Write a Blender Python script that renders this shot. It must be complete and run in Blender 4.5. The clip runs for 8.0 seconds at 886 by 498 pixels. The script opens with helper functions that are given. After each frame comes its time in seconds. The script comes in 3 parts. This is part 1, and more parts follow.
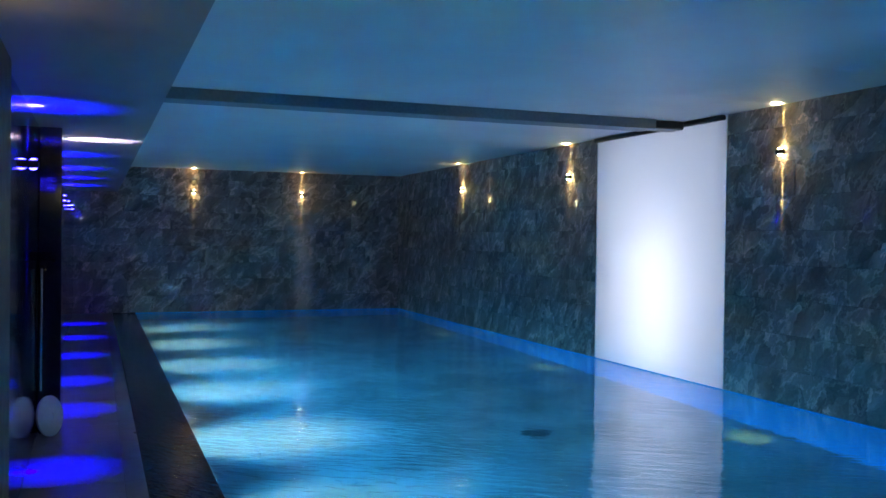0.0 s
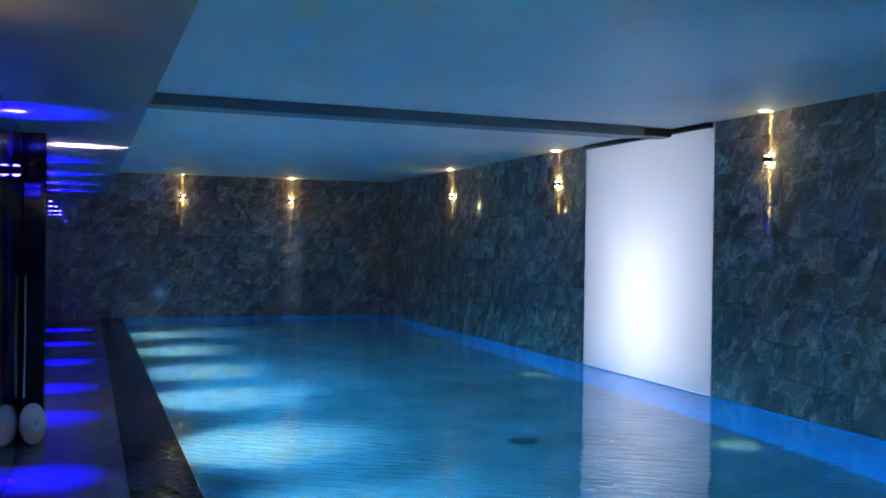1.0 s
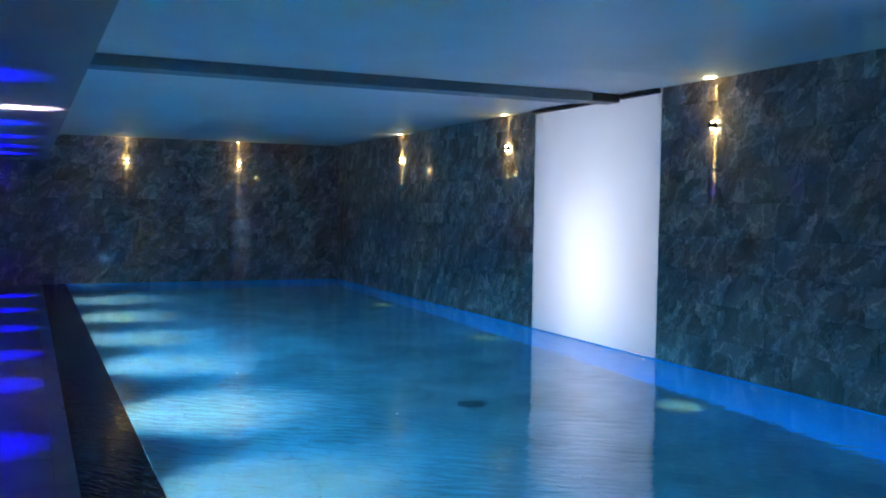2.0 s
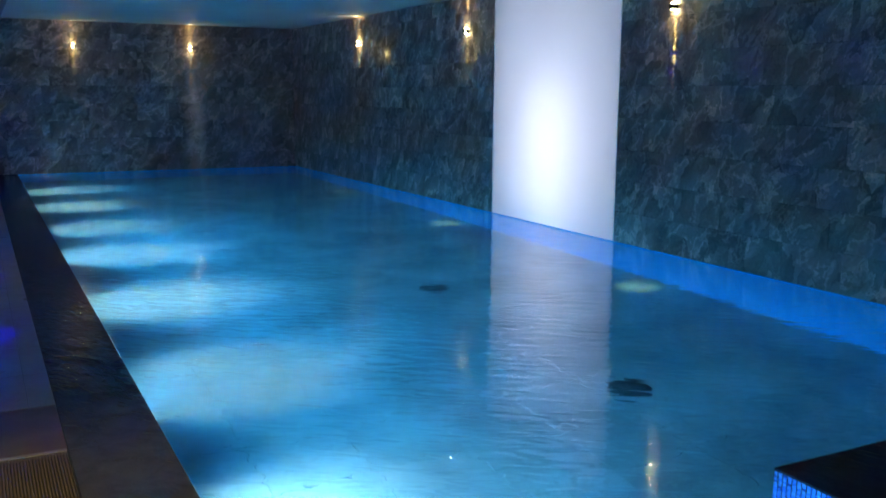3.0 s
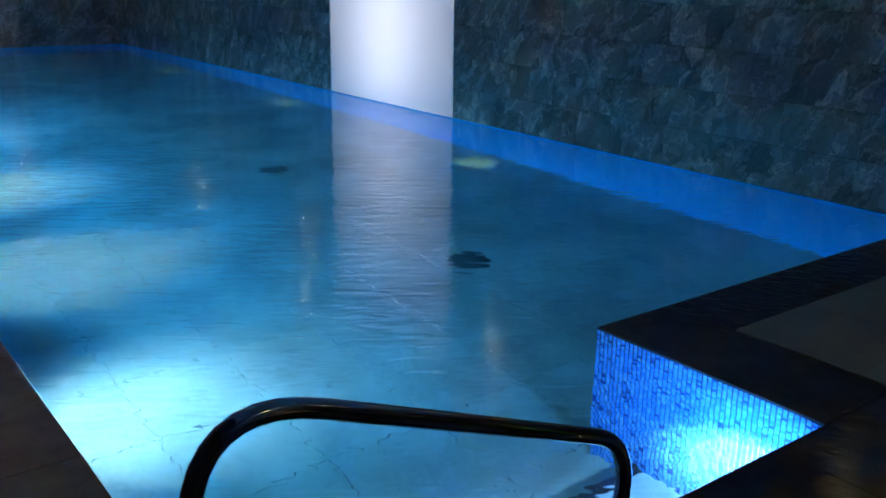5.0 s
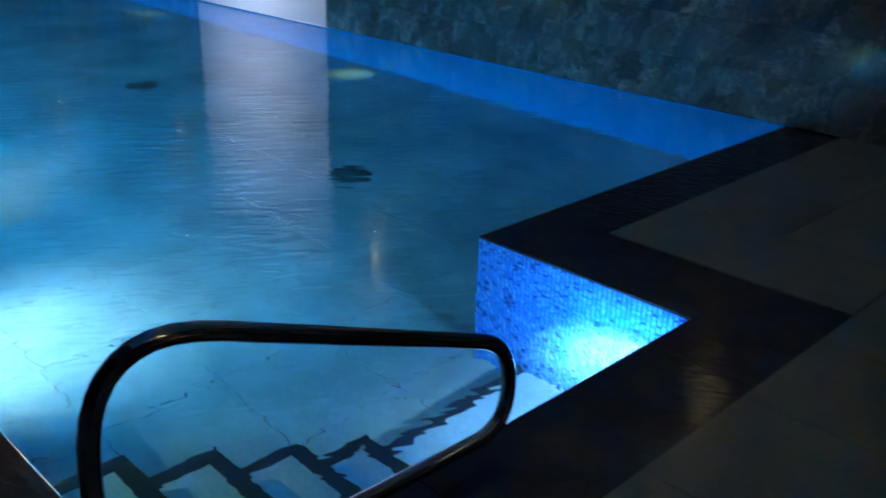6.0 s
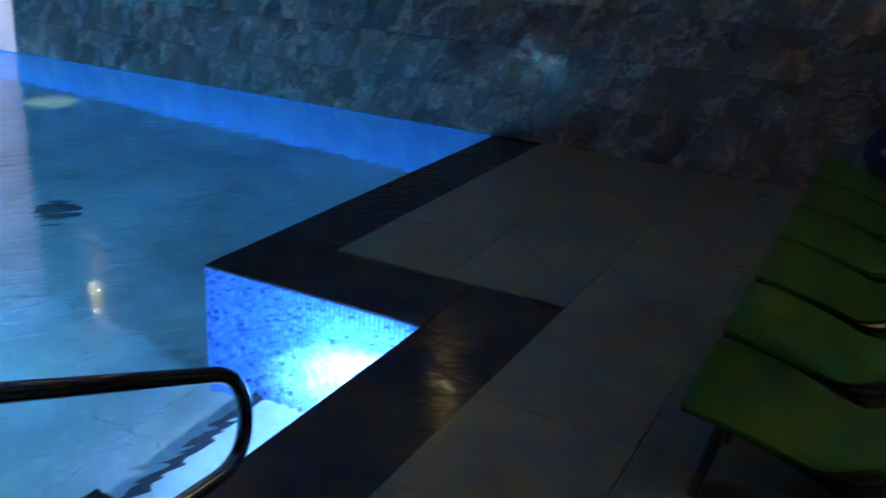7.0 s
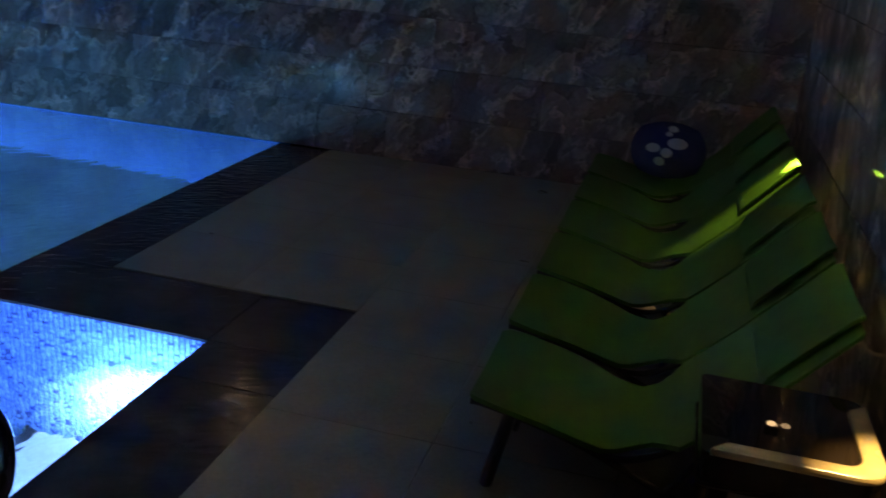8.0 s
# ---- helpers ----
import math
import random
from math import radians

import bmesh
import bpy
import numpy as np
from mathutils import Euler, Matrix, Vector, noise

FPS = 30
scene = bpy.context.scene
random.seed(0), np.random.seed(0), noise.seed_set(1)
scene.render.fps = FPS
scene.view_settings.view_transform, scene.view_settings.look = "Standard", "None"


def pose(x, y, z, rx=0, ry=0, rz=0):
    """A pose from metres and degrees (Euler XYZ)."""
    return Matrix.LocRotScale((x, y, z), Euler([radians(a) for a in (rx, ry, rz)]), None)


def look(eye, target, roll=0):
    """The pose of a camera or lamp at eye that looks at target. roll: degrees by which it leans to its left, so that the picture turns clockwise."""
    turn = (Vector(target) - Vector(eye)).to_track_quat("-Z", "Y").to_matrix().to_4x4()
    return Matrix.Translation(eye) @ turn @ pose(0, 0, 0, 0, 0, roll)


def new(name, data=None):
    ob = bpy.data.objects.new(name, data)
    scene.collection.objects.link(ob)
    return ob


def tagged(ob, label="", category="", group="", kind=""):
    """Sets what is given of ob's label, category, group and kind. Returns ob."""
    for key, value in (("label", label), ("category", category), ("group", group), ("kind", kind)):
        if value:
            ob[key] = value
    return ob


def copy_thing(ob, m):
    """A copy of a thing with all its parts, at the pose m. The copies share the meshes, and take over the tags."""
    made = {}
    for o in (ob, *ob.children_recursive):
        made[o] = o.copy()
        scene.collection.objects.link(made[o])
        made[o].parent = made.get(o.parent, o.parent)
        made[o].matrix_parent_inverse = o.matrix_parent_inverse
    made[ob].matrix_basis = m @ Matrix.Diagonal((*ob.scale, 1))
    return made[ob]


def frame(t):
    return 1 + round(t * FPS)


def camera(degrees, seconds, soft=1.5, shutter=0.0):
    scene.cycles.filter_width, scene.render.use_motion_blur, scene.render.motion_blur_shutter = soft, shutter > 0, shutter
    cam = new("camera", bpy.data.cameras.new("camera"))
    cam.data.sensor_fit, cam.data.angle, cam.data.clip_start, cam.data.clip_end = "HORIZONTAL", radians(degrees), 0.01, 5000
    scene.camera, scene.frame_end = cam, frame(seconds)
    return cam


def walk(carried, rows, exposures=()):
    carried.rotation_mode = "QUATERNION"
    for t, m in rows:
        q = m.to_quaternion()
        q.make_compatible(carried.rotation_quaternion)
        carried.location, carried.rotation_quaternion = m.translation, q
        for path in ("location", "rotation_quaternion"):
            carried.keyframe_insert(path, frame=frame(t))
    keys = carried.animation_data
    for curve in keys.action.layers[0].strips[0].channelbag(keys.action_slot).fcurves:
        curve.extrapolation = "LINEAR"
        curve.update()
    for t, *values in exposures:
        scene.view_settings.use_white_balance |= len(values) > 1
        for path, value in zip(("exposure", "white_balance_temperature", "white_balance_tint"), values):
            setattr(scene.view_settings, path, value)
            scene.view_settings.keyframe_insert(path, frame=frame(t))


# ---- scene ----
cam = camera(51.8, 8.0, soft=1.6, shutter=0.4)
PATH = [
    (0, (0.286, -0.224, 1.557), (0.996, 1.645, 1.532), 0.7),
    (0.5, (0.289, -0.236, 1.559), (1.009, 1.630, 1.544), 0.7),
    (1, (0.324, -0.219, 1.568), (1.052, 1.643, 1.556), 0.8),
    (1.2, (0.345, -0.212, 1.563), (1.081, 1.648, 1.550), 1.1),
    (2.3, (0.321, -0.232, 1.585), (1.179, 1.567, 1.426), 0.6),
    (2.5, (0.308, -0.239, 1.589), (1.172, 1.552, 1.371), 0.4),
    (3, (0.312, -0.236, 1.584), (1.211, 1.518, 1.246), 0.4),
    (3.5, (0.307, -0.248, 1.578), (1.235, 1.470, 1.147), 0.4),
    (4, (0.311, -0.270, 1.589), (1.302, 1.393, 1.088), 0.6),
    (4.5, (0.326, -0.283, 1.593), (1.424, 1.299, 1.053), 0.9),
    (5.8, (0.327, -0.315, 1.587), (1.582, 1.061, 0.857), 1.1),
    (6, (0.288, -0.318, 1.622), (1.597, 0.983, 0.851), 1.5),
    (6.5, (0.291, -0.328, 1.630), (1.773, 0.775, 0.864), 1.8),
    (7, (0.309, -0.334, 1.632), (1.974, 0.515, 0.918), 3.1),
    (7.5, (0.345, -0.358, 1.612), (2.118, 0.290, 0.951), 4.2),
    (8, (0.363, -0.372, 1.598), (2.193, 0.078, 0.931), 4.6),
]
walk(cam, [(t, look(eye, target, roll)) for t, eye, target, roll in PATH], exposures=[
    (0.0, 0.34, 6420, 16), (3.0, 0.31, 6320, 16), (4.5, 0.16, 6350, 15), (5.8, -0.08, 6230, 15),
    (6.2, 0.05, 6180, 16), (6.7, 0.52, 6380, 24), (7.2, 0.68, 6650, 34), (8.0, 0.58, 7100, 46)])

# ---- plan, in metres: x across the pool, y along it, z up from the deck ----
XL, XR, YF = 1.014, 6.45, 18.76          # long sides and far end of the pool
JX, JY, Y2 = 3.30, 2.436, 1.273         # corner of the deck that juts into the pool, near end of the pool
CW, CJ, CC, CN = 0.424, 0.50, 0.405, 0.44  # widths of the dark coping: long side, jut, cross side, near side
CEIL, SOFF, SX = 2.88, 2.38, 0.67     # ceiling, soffit over the walkway and its edge
FLOOR, WATER = -1.35, -0.010
WL, WN, YB = -0.135, -0.10, -1.08      # walkway wall, wall beside the entrance, wall behind the loungers
PY0, PY1 = 7.66, 10.31                # the lit white panel
LAMPS_R = [6.83, 2.72, 11.04, 15.0]         # wall lamps along the right wall
LAMPS_F = [2.11, 4.31]                # wall lamps on the far wall
LAMPS_B = [2.16, 4.60]                # wall lamps behind the loungers
LAMPS_E = [3.2]                       # wall lamps beside the entrance
LAMPS_L = [6.25, 8.4, 10.1, 12.25, 14.4, 16.6]
POOL_L = [3.95, 6.05, 8.3, 10.6, 12.5, 14.75, 17.1]
WARM, YELLOW, BLUE = (1.0, 0.84, 0.27), (1.0, 0.98, 0.28), (0.003, 0.0, 1.0)

# ---- light ----
world = bpy.data.worlds.new("world")
scene.world = world
world.use_nodes = True
world.node_tree.nodes["Background"].inputs[0].default_value = (0, 0, 0, 1)


def spot(name, m, watts, colour, angle, blend=0.5, size=0.02):
    d = bpy.data.lights.new(name, "SPOT")
    d.energy, d.color, d.spot_size, d.spot_blend, d.shadow_soft_size = watts, colour, radians(angle), blend, size
    ob = new(name, d)
    ob.matrix_world = m
    return ob


def area(name, m, watts, colour, sx, sy):
    d = bpy.data.lights.new(name, "AREA")
    d.shape, d.size, d.size_y, d.energy, d.color = "RECTANGLE", sx, sy, watts, colour
    ob = new(name, d)
    ob.matrix_world = m
    return ob


for y in POOL_L:
    spill = 140 if y < 5 else 185 if y < 9 else 245 if y < 12 else 180 if y < 14 else 85
    spot("pool_light_spill", look((XL + 0.05, y, -0.55), (XL + 0.92, y, -1.22)), spill * 1.85, (0.040, 0.48, 1.0), 112, 1.0, 0.13)
    spot("pool_light_beam", look((XL + 0.05, y, -0.55), (XL + 0.52, y, FLOOR)), (200 if y < 5 else 250 if y < 9 else 195), (1.0, 0.68, 0.38), 82, 1.0, 0.09)
spot("pool_light_spill", look((3.04, Y2 + 0.05, -0.42), (3.02, Y2 + 0.30, -1.22)), 60, (0.55, 0.62, 0.80), 84, 0.6, 0.06)
spot("pool_light_beam", look((3.04, Y2 + 0.05, -0.42), (JX, Y2 + 0.20, -0.42)), 100, (0.18, 0.46, 1.0), 136, 0.5, 0.06)
spot("pool_light_beam", look((3.04, Y2 + 0.05, -0.42), (JX, Y2 + 0.21, -0.60)), 10500, (0.75, 0.66, 0.64), 65, 1.0, 0.06)


def wall_beams(x, y, out, up, down, z=2.42, angle=14, lean=0.0, streak=130):
    """The beams of a wall lamp: to the ceiling, down, and grazing the wall; out is the way off the wall."""
    def at(off, h):
        return (x + off * out[0], y + off * out[1], z + h)

    spot("lamp_beam_up", look(at(0.034, 0.048), at(0.085, 0.6)), up * 1.9, WARM, 15.5, 0.6, 0.008)
    spot("lamp_beam_down", look(at(0.034, -0.048), at(0.034 + lean, -0.8)), down, WARM, angle, 1.0, 0.008)
    for s in (-1, 1):
        spot("lamp_beam_streak", look(at(0.024, 0.048 * s), at(-0.004, 0.42 * s)), streak, YELLOW, 6, 0.9, 0.004)
        spot("lamp_beam_streak", look(at(0.026, 0.046 * s), at(-0.002, 0.18 * s)), streak * 0.07, YELLOW, 18, 0.9, 0.004)


for y in LAMPS_R:
    wall_beams(XR, y, (-1, 0), 150 if y < 5 else 2400, 320, angle=9, lean=0.062)
for x in LAMPS_F:
    wall_beams(x, YF, (0, -1), 800, 45, angle=7.5, lean=0.03, streak=55)
for x, lean, watts, angle in zip(LAMPS_B, (0.078, 0.060), (140, 7000), (20, 12)):
    wall_beams(x, YB, (0, 1), 6000, watts, 1.78, angle, lean, 30)
spot("lamp_beam_down", look((LAMPS_B[1], YB + 0.034, 1.73), (LAMPS_B[1] - 0.03, YB + 0.33, 0.5)), 70, WARM, 22, 1.0, 0.008)
for y in LAMPS_E:
    wall_beams(WN, y, (1, 0), 13000, 75, 2.0, 80, 0.35)
for i, y in enumerate(LAMPS_L):
    px = WL + 0.022
    spot("lamp_beam_up", look((px, y, 2.05), (px + (0.35 if i == 1 else 0.06), y, 2.4)), 200 if i == 1 else 85,
         (0.95, 0.9, 1.0) if i == 1 else BLUE, 44 if i == 1 else 112, 0.1 if i == 1 else 0.6, 0.01)
    spot("lamp_beam_down", look((WL + 0.014, y, 1.95), (WL + 0.008, y, 0)), 12000, BLUE, 5, 0.8, 0.005)
    if i != 1:
        spot("lamp_beam_up", look((WL + 0.014, y, 2.05), (WL + 0.008, y, 3)), 1200, BLUE, 10, 0.8, 0.005)
        spot("lamp_beam_up", look((px, y, 2.05), (px + 0.01, y, 2.4)), 90, (0.3, 0.3, 1.0), 24, 0.5, 0.01)
    spot("lamp_beam_down", look((px, y, 1.95), (px + 0.16, y, 0)), 800, BLUE, 27, 0.9, 0.01)
area("panel_lamp", look((XR + 0.6, 9.02, 0.88), (XR, 9.02, 0.88)), 19, (1.0, 0.96, 1.0), 1.0, 1.7)
area("panel_lamp", look((XR + 0.65, 8.985, 1.46), (XR, 8.985, 1.46)), 32, (0.84, 0.90, 1.0), 2.5, 2.7)


# ---- materials ----
class Mat:
    """A procedural material: the principled shader with noise on colour, gloss and relief."""

    def __init__(self, name, colour, rough=0.5, metal=0.0, spec=0.5):
        self.m = bpy.data.materials.new(name)
        self.m.use_nodes = True
        self.t = self.m.node_tree
        self.b = self.t.nodes["Principled BSDF"]
        self.b.inputs["Base Color"].default_value = (*colour, 1)
        self.b.inputs["Roughness"].default_value = rough
        self.b.inputs["Metallic"].default_value = metal
        self.b.inputs["Specular IOR Level"].default_value = spec
        self.co = None

    def n(self, kind, **values):
        node = self.t.nodes.new(kind)
        for k, v in values.items():
            node.inputs[k.replace("_", " ")].default_value = v
        return node

    def ln(self, a, b):
        self.t.links.new(a, b)

    def coords(self, per_object=0.0):
        """World-size coordinates, shifted from object to object by per_object."""
        if self.co is None:
            tc = self.t.nodes.new("ShaderNodeTexCoord")
            self.co = tc.outputs["Object"]
            if per_object:
                info = self.t.nodes.new("ShaderNodeObjectInfo")
                mul = self.t.nodes.new("ShaderNodeVectorMath")
                mul.operation = "SCALE"
                mul.inputs[0].default_value = (per_object, per_object * 0.7, per_object * 1.3)
                self.ln(info.outputs["Random"], mul.inputs["Scale"])
                add = self.t.nodes.new("ShaderNodeVectorMath")
                self.ln(self.co, add.inputs[0])
                self.ln(mul.outputs[0], add.inputs[1])
                self.co = add.outputs[0]
        return self.co

    def noise(self, scale, detail=4.0, rough=0.6, distort=0.0, stretch=None):
        co = self.coords()
        if stretch:
            mp = self.t.nodes.new("ShaderNodeMapping")
            mp.inputs["Scale"].default_value = stretch
            self.ln(co, mp.inputs[0])
            co = mp.outputs[0]
        n = self.n("ShaderNodeTexNoise", Scale=scale, Detail=detail, Roughness=rough, Distortion=distort)
        self.ln(co, n.inputs["Vector"])
        return n.outputs["Fac"]

    def ripples(self, scale, detail=3.0, turned=33):
        """Small waves with long crests across the run of the pool."""
        turn, stretch = self.t.nodes.new("ShaderNodeMapping"), self.t.nodes.new("ShaderNodeMapping")
        turn.inputs["Rotation"].default_value = (0, 0, radians(turned))
        stretch.inputs["Scale"].default_value = (0.36, 1.2, 1.0)
        self.ln(self.coords(), turn.inputs[0])
        self.ln(turn.outputs[0], stretch.inputs[0])
        n = self.n("ShaderNodeTexNoise", Scale=scale, Detail=detail, Roughness=0.5, Distortion=0.5)
        self.ln(stretch.outputs[0], n.inputs["Vector"])
        return n.outputs["Fac"]

    def ramp(self, fac, stops):
        r = self.t.nodes.new("ShaderNodeValToRGB")
        el = r.color_ramp.elements
        while len(el) < len(stops):
            el.new(0.5)
        for e, (p, c) in zip(el, stops):
            e.position, e.color = p, (*c, 1) if len(c) == 3 else c
        self.ln(fac, r.inputs[0])
        return r.outputs[0]

    def mix(self, kind, fac, a, b):
        x = self.t.nodes.new("ShaderNodeMix")
        x.data_type, x.blend_type = "RGBA", kind
        for sock, v in ((x.inputs[0], fac), (x.inputs[6], a), (x.inputs[7], b)):
            if isinstance(v, (float, int)):
                sock.default_value = v
            elif isinstance(v, tuple):
                sock.default_value = (*v, 1)
            else:
                self.ln(v, sock)
        return x.outputs[2]

    def colour(self, out):
        self.ln(out, self.b.inputs["Base Color"])
        return self

    def rough(self, fac, lo, hi):
        mr = self.n("ShaderNodeMapRange")
        mr.inputs["To Min"].default_value, mr.inputs["To Max"].default_value = lo, hi
        self.ln(fac, mr.inputs[0])
        self.ln(mr.outputs[0], self.b.inputs["Roughness"])
        return self

    def bump(self, fac, strength, distance):
        bp = self.n("ShaderNodeBump", Strength=strength, Distance=distance)
        self.ln(fac, bp.inputs["Height"])
        old = self.b.inputs["Normal"].links
        if old:
            self.ln(old[0].from_socket, bp.inputs["Normal"])
        self.ln(bp.outputs[0], self.b.inputs["Normal"])
        return self


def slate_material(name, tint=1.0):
    """Glazed porcelain tile with cleft-slate relief: torn ridges and hollows, their shading also printed in the colour,
    under a flat polished glaze.
    """
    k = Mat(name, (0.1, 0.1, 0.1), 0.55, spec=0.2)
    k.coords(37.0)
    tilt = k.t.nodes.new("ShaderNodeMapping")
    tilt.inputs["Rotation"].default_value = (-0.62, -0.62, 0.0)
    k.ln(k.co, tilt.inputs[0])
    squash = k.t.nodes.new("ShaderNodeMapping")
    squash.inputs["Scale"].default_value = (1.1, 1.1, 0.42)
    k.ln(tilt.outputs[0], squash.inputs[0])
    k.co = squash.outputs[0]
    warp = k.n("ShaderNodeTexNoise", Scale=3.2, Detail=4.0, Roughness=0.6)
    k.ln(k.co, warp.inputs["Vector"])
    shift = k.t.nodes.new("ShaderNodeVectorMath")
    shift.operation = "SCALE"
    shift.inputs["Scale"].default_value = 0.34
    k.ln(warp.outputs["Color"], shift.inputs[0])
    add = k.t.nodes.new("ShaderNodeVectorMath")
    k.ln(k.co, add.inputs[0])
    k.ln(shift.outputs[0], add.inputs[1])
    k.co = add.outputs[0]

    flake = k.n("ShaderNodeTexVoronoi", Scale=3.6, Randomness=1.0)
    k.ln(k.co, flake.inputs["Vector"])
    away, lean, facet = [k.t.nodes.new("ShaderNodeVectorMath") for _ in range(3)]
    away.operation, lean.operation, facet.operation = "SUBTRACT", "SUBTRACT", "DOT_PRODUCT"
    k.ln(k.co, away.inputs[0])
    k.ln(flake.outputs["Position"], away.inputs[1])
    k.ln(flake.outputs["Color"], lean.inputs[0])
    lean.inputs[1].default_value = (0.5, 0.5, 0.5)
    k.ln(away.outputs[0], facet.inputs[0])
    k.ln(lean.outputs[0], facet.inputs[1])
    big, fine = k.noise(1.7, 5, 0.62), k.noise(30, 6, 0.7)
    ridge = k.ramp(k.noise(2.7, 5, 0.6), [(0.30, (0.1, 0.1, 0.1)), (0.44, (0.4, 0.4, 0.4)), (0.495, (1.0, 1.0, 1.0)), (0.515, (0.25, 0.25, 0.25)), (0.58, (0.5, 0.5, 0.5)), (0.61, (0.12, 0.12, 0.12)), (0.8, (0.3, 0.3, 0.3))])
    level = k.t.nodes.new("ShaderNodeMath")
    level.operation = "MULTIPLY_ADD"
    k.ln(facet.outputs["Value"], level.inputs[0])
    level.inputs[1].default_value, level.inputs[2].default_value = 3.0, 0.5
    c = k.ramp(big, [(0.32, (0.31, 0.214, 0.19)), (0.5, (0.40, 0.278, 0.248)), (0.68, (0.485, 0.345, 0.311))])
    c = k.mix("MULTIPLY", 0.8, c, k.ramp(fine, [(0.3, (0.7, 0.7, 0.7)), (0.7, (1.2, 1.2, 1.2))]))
    # slate print: light and dark sides of facets and ridges painted into the colour
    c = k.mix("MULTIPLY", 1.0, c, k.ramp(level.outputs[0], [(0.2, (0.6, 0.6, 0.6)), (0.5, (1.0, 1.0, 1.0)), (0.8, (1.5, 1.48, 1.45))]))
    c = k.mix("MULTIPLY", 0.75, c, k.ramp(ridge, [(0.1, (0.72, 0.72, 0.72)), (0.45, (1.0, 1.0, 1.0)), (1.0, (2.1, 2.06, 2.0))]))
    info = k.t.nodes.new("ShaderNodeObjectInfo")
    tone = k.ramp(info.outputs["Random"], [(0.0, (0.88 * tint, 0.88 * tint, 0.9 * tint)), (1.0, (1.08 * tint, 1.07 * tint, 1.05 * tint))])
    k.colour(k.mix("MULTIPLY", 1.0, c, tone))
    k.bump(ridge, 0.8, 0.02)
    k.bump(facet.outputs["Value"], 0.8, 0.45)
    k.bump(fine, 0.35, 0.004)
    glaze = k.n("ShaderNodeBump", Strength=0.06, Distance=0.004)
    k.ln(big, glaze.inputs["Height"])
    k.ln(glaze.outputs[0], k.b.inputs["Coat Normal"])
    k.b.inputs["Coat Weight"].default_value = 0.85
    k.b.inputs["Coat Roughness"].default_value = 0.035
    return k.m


def stone_material(name, dark, light, rough, per_object=0.0, bump=0.002, scale=3.0):
    k = Mat(name, dark, sum(rough) / 2)
    k.coords(per_object)
    big, fine = k.noise(scale, 5, 0.6, 0.5), k.noise(scale * 22, 4, 0.6)
    c = k.ramp(big, [(0.3, dark), (0.7, light)])
    c = k.mix("MULTIPLY", 0.5, c, k.ramp(fine, [(0.3, (0.7, 0.7, 0.7)), (0.7, (1.15, 1.15, 1.15))]))
    k.colour(c)
    k.rough(k.noise(scale * 1.7, 3), *rough)
    k.bump(fine, 0.4, bump)
    return k


def plain_material(name, colour, rough, metal=0.0, spec=0.5, vary=0.12, bump=0.0006, scale=30.0):
    k = Mat(name, colour, rough, metal, spec)
    n = k.noise(scale, 4)
    lo, hi = [tuple(min(1, c * f) for c in colour) for f in (1 - vary, 1 + vary)]
    k.colour(k.ramp(n, [(0.3, lo), (0.7, hi)]))
    k.rough(k.noise(scale * 0.2, 3), max(0.004, rough * 0.8), min(1, rough * 1.25))
    k.bump(n, 0.3, bump)
    return k.m


def glow_material(name, colour, strength):
    k = Mat(name, (0.8, 0.8, 0.8), 0.4)
    k.b.inputs["Emission Color"].default_value = (*colour, 1)
    k.b.inputs["Emission Strength"].default_value = strength
    return k.m


def water_material():
    """Clear water: a slow swell and small ripples that die down in patches."""
    k = Mat("water", (1, 1, 1), 0.0)
    g = k.b
    g.inputs["Base Color"].default_value = (0.14, 0.87, 1.0, 1)
    g.inputs["Transmission Weight"].default_value = 1.0
    g.inputs["IOR"].default_value = 1.333
    swell, chop = k.noise(1.6, 2, 0.5, 0.3), k.ripples(11.0, 1.0)
    calm = k.ramp(k.noise(0.55, 2, 0.5, 0.6), [(0.38, (0.62, 0.62, 0.62)), (0.62, (1.0, 1.0, 1.0))])
    where = k.t.nodes.new("ShaderNodeSeparateXYZ")
    k.ln(k.coords(), where.inputs[0])
    lee = k.n("ShaderNodeMapRange")  # calmer water in the corner with the steps
    for name, value in (("From Min", 1.3), ("From Max", 3.4), ("To Min", 0.5), ("To Max", 1.0)):
        lee.inputs[name].default_value = value
    k.ln(where.outputs["Y"], lee.inputs["Value"])
    calm = k.mix("MULTIPLY", 1.0, calm, lee.outputs["Result"])
    normal = None
    for height, strength, distance in ((swell, 0.25, 0.02), (chop, 0.5, 0.015)):
        bp = k.n("ShaderNodeBump", Strength=strength, Distance=distance)
        k.ln(k.mix("MULTIPLY", 1.0, height, calm) if normal else height, bp.inputs["Height"])
        if normal:
            k.ln(normal, bp.inputs["Normal"])
        normal = bp.outputs[0]
    k.ln(normal, g.inputs["Normal"])
    return k.m


def panel_material():
    k = Mat("white_fabric", (0.8, 0.8, 0.82), 0.6)
    tr = k.n("ShaderNodeBsdfTranslucent")
    tr.inputs["Color"].default_value = (0.82, 0.85, 0.88, 1)
    mx = k.n("ShaderNodeMixShader", Fac=0.5)
    k.ln(k.b.outputs[0], mx.inputs[1])
    k.ln(tr.outputs[0], mx.inputs[2])
    k.ln(mx.outputs[0], k.t.nodes["Material Output"].inputs["Surface"])
    k.bump(k.noise(180, 2), 0.15, 0.0005)
    return k.m


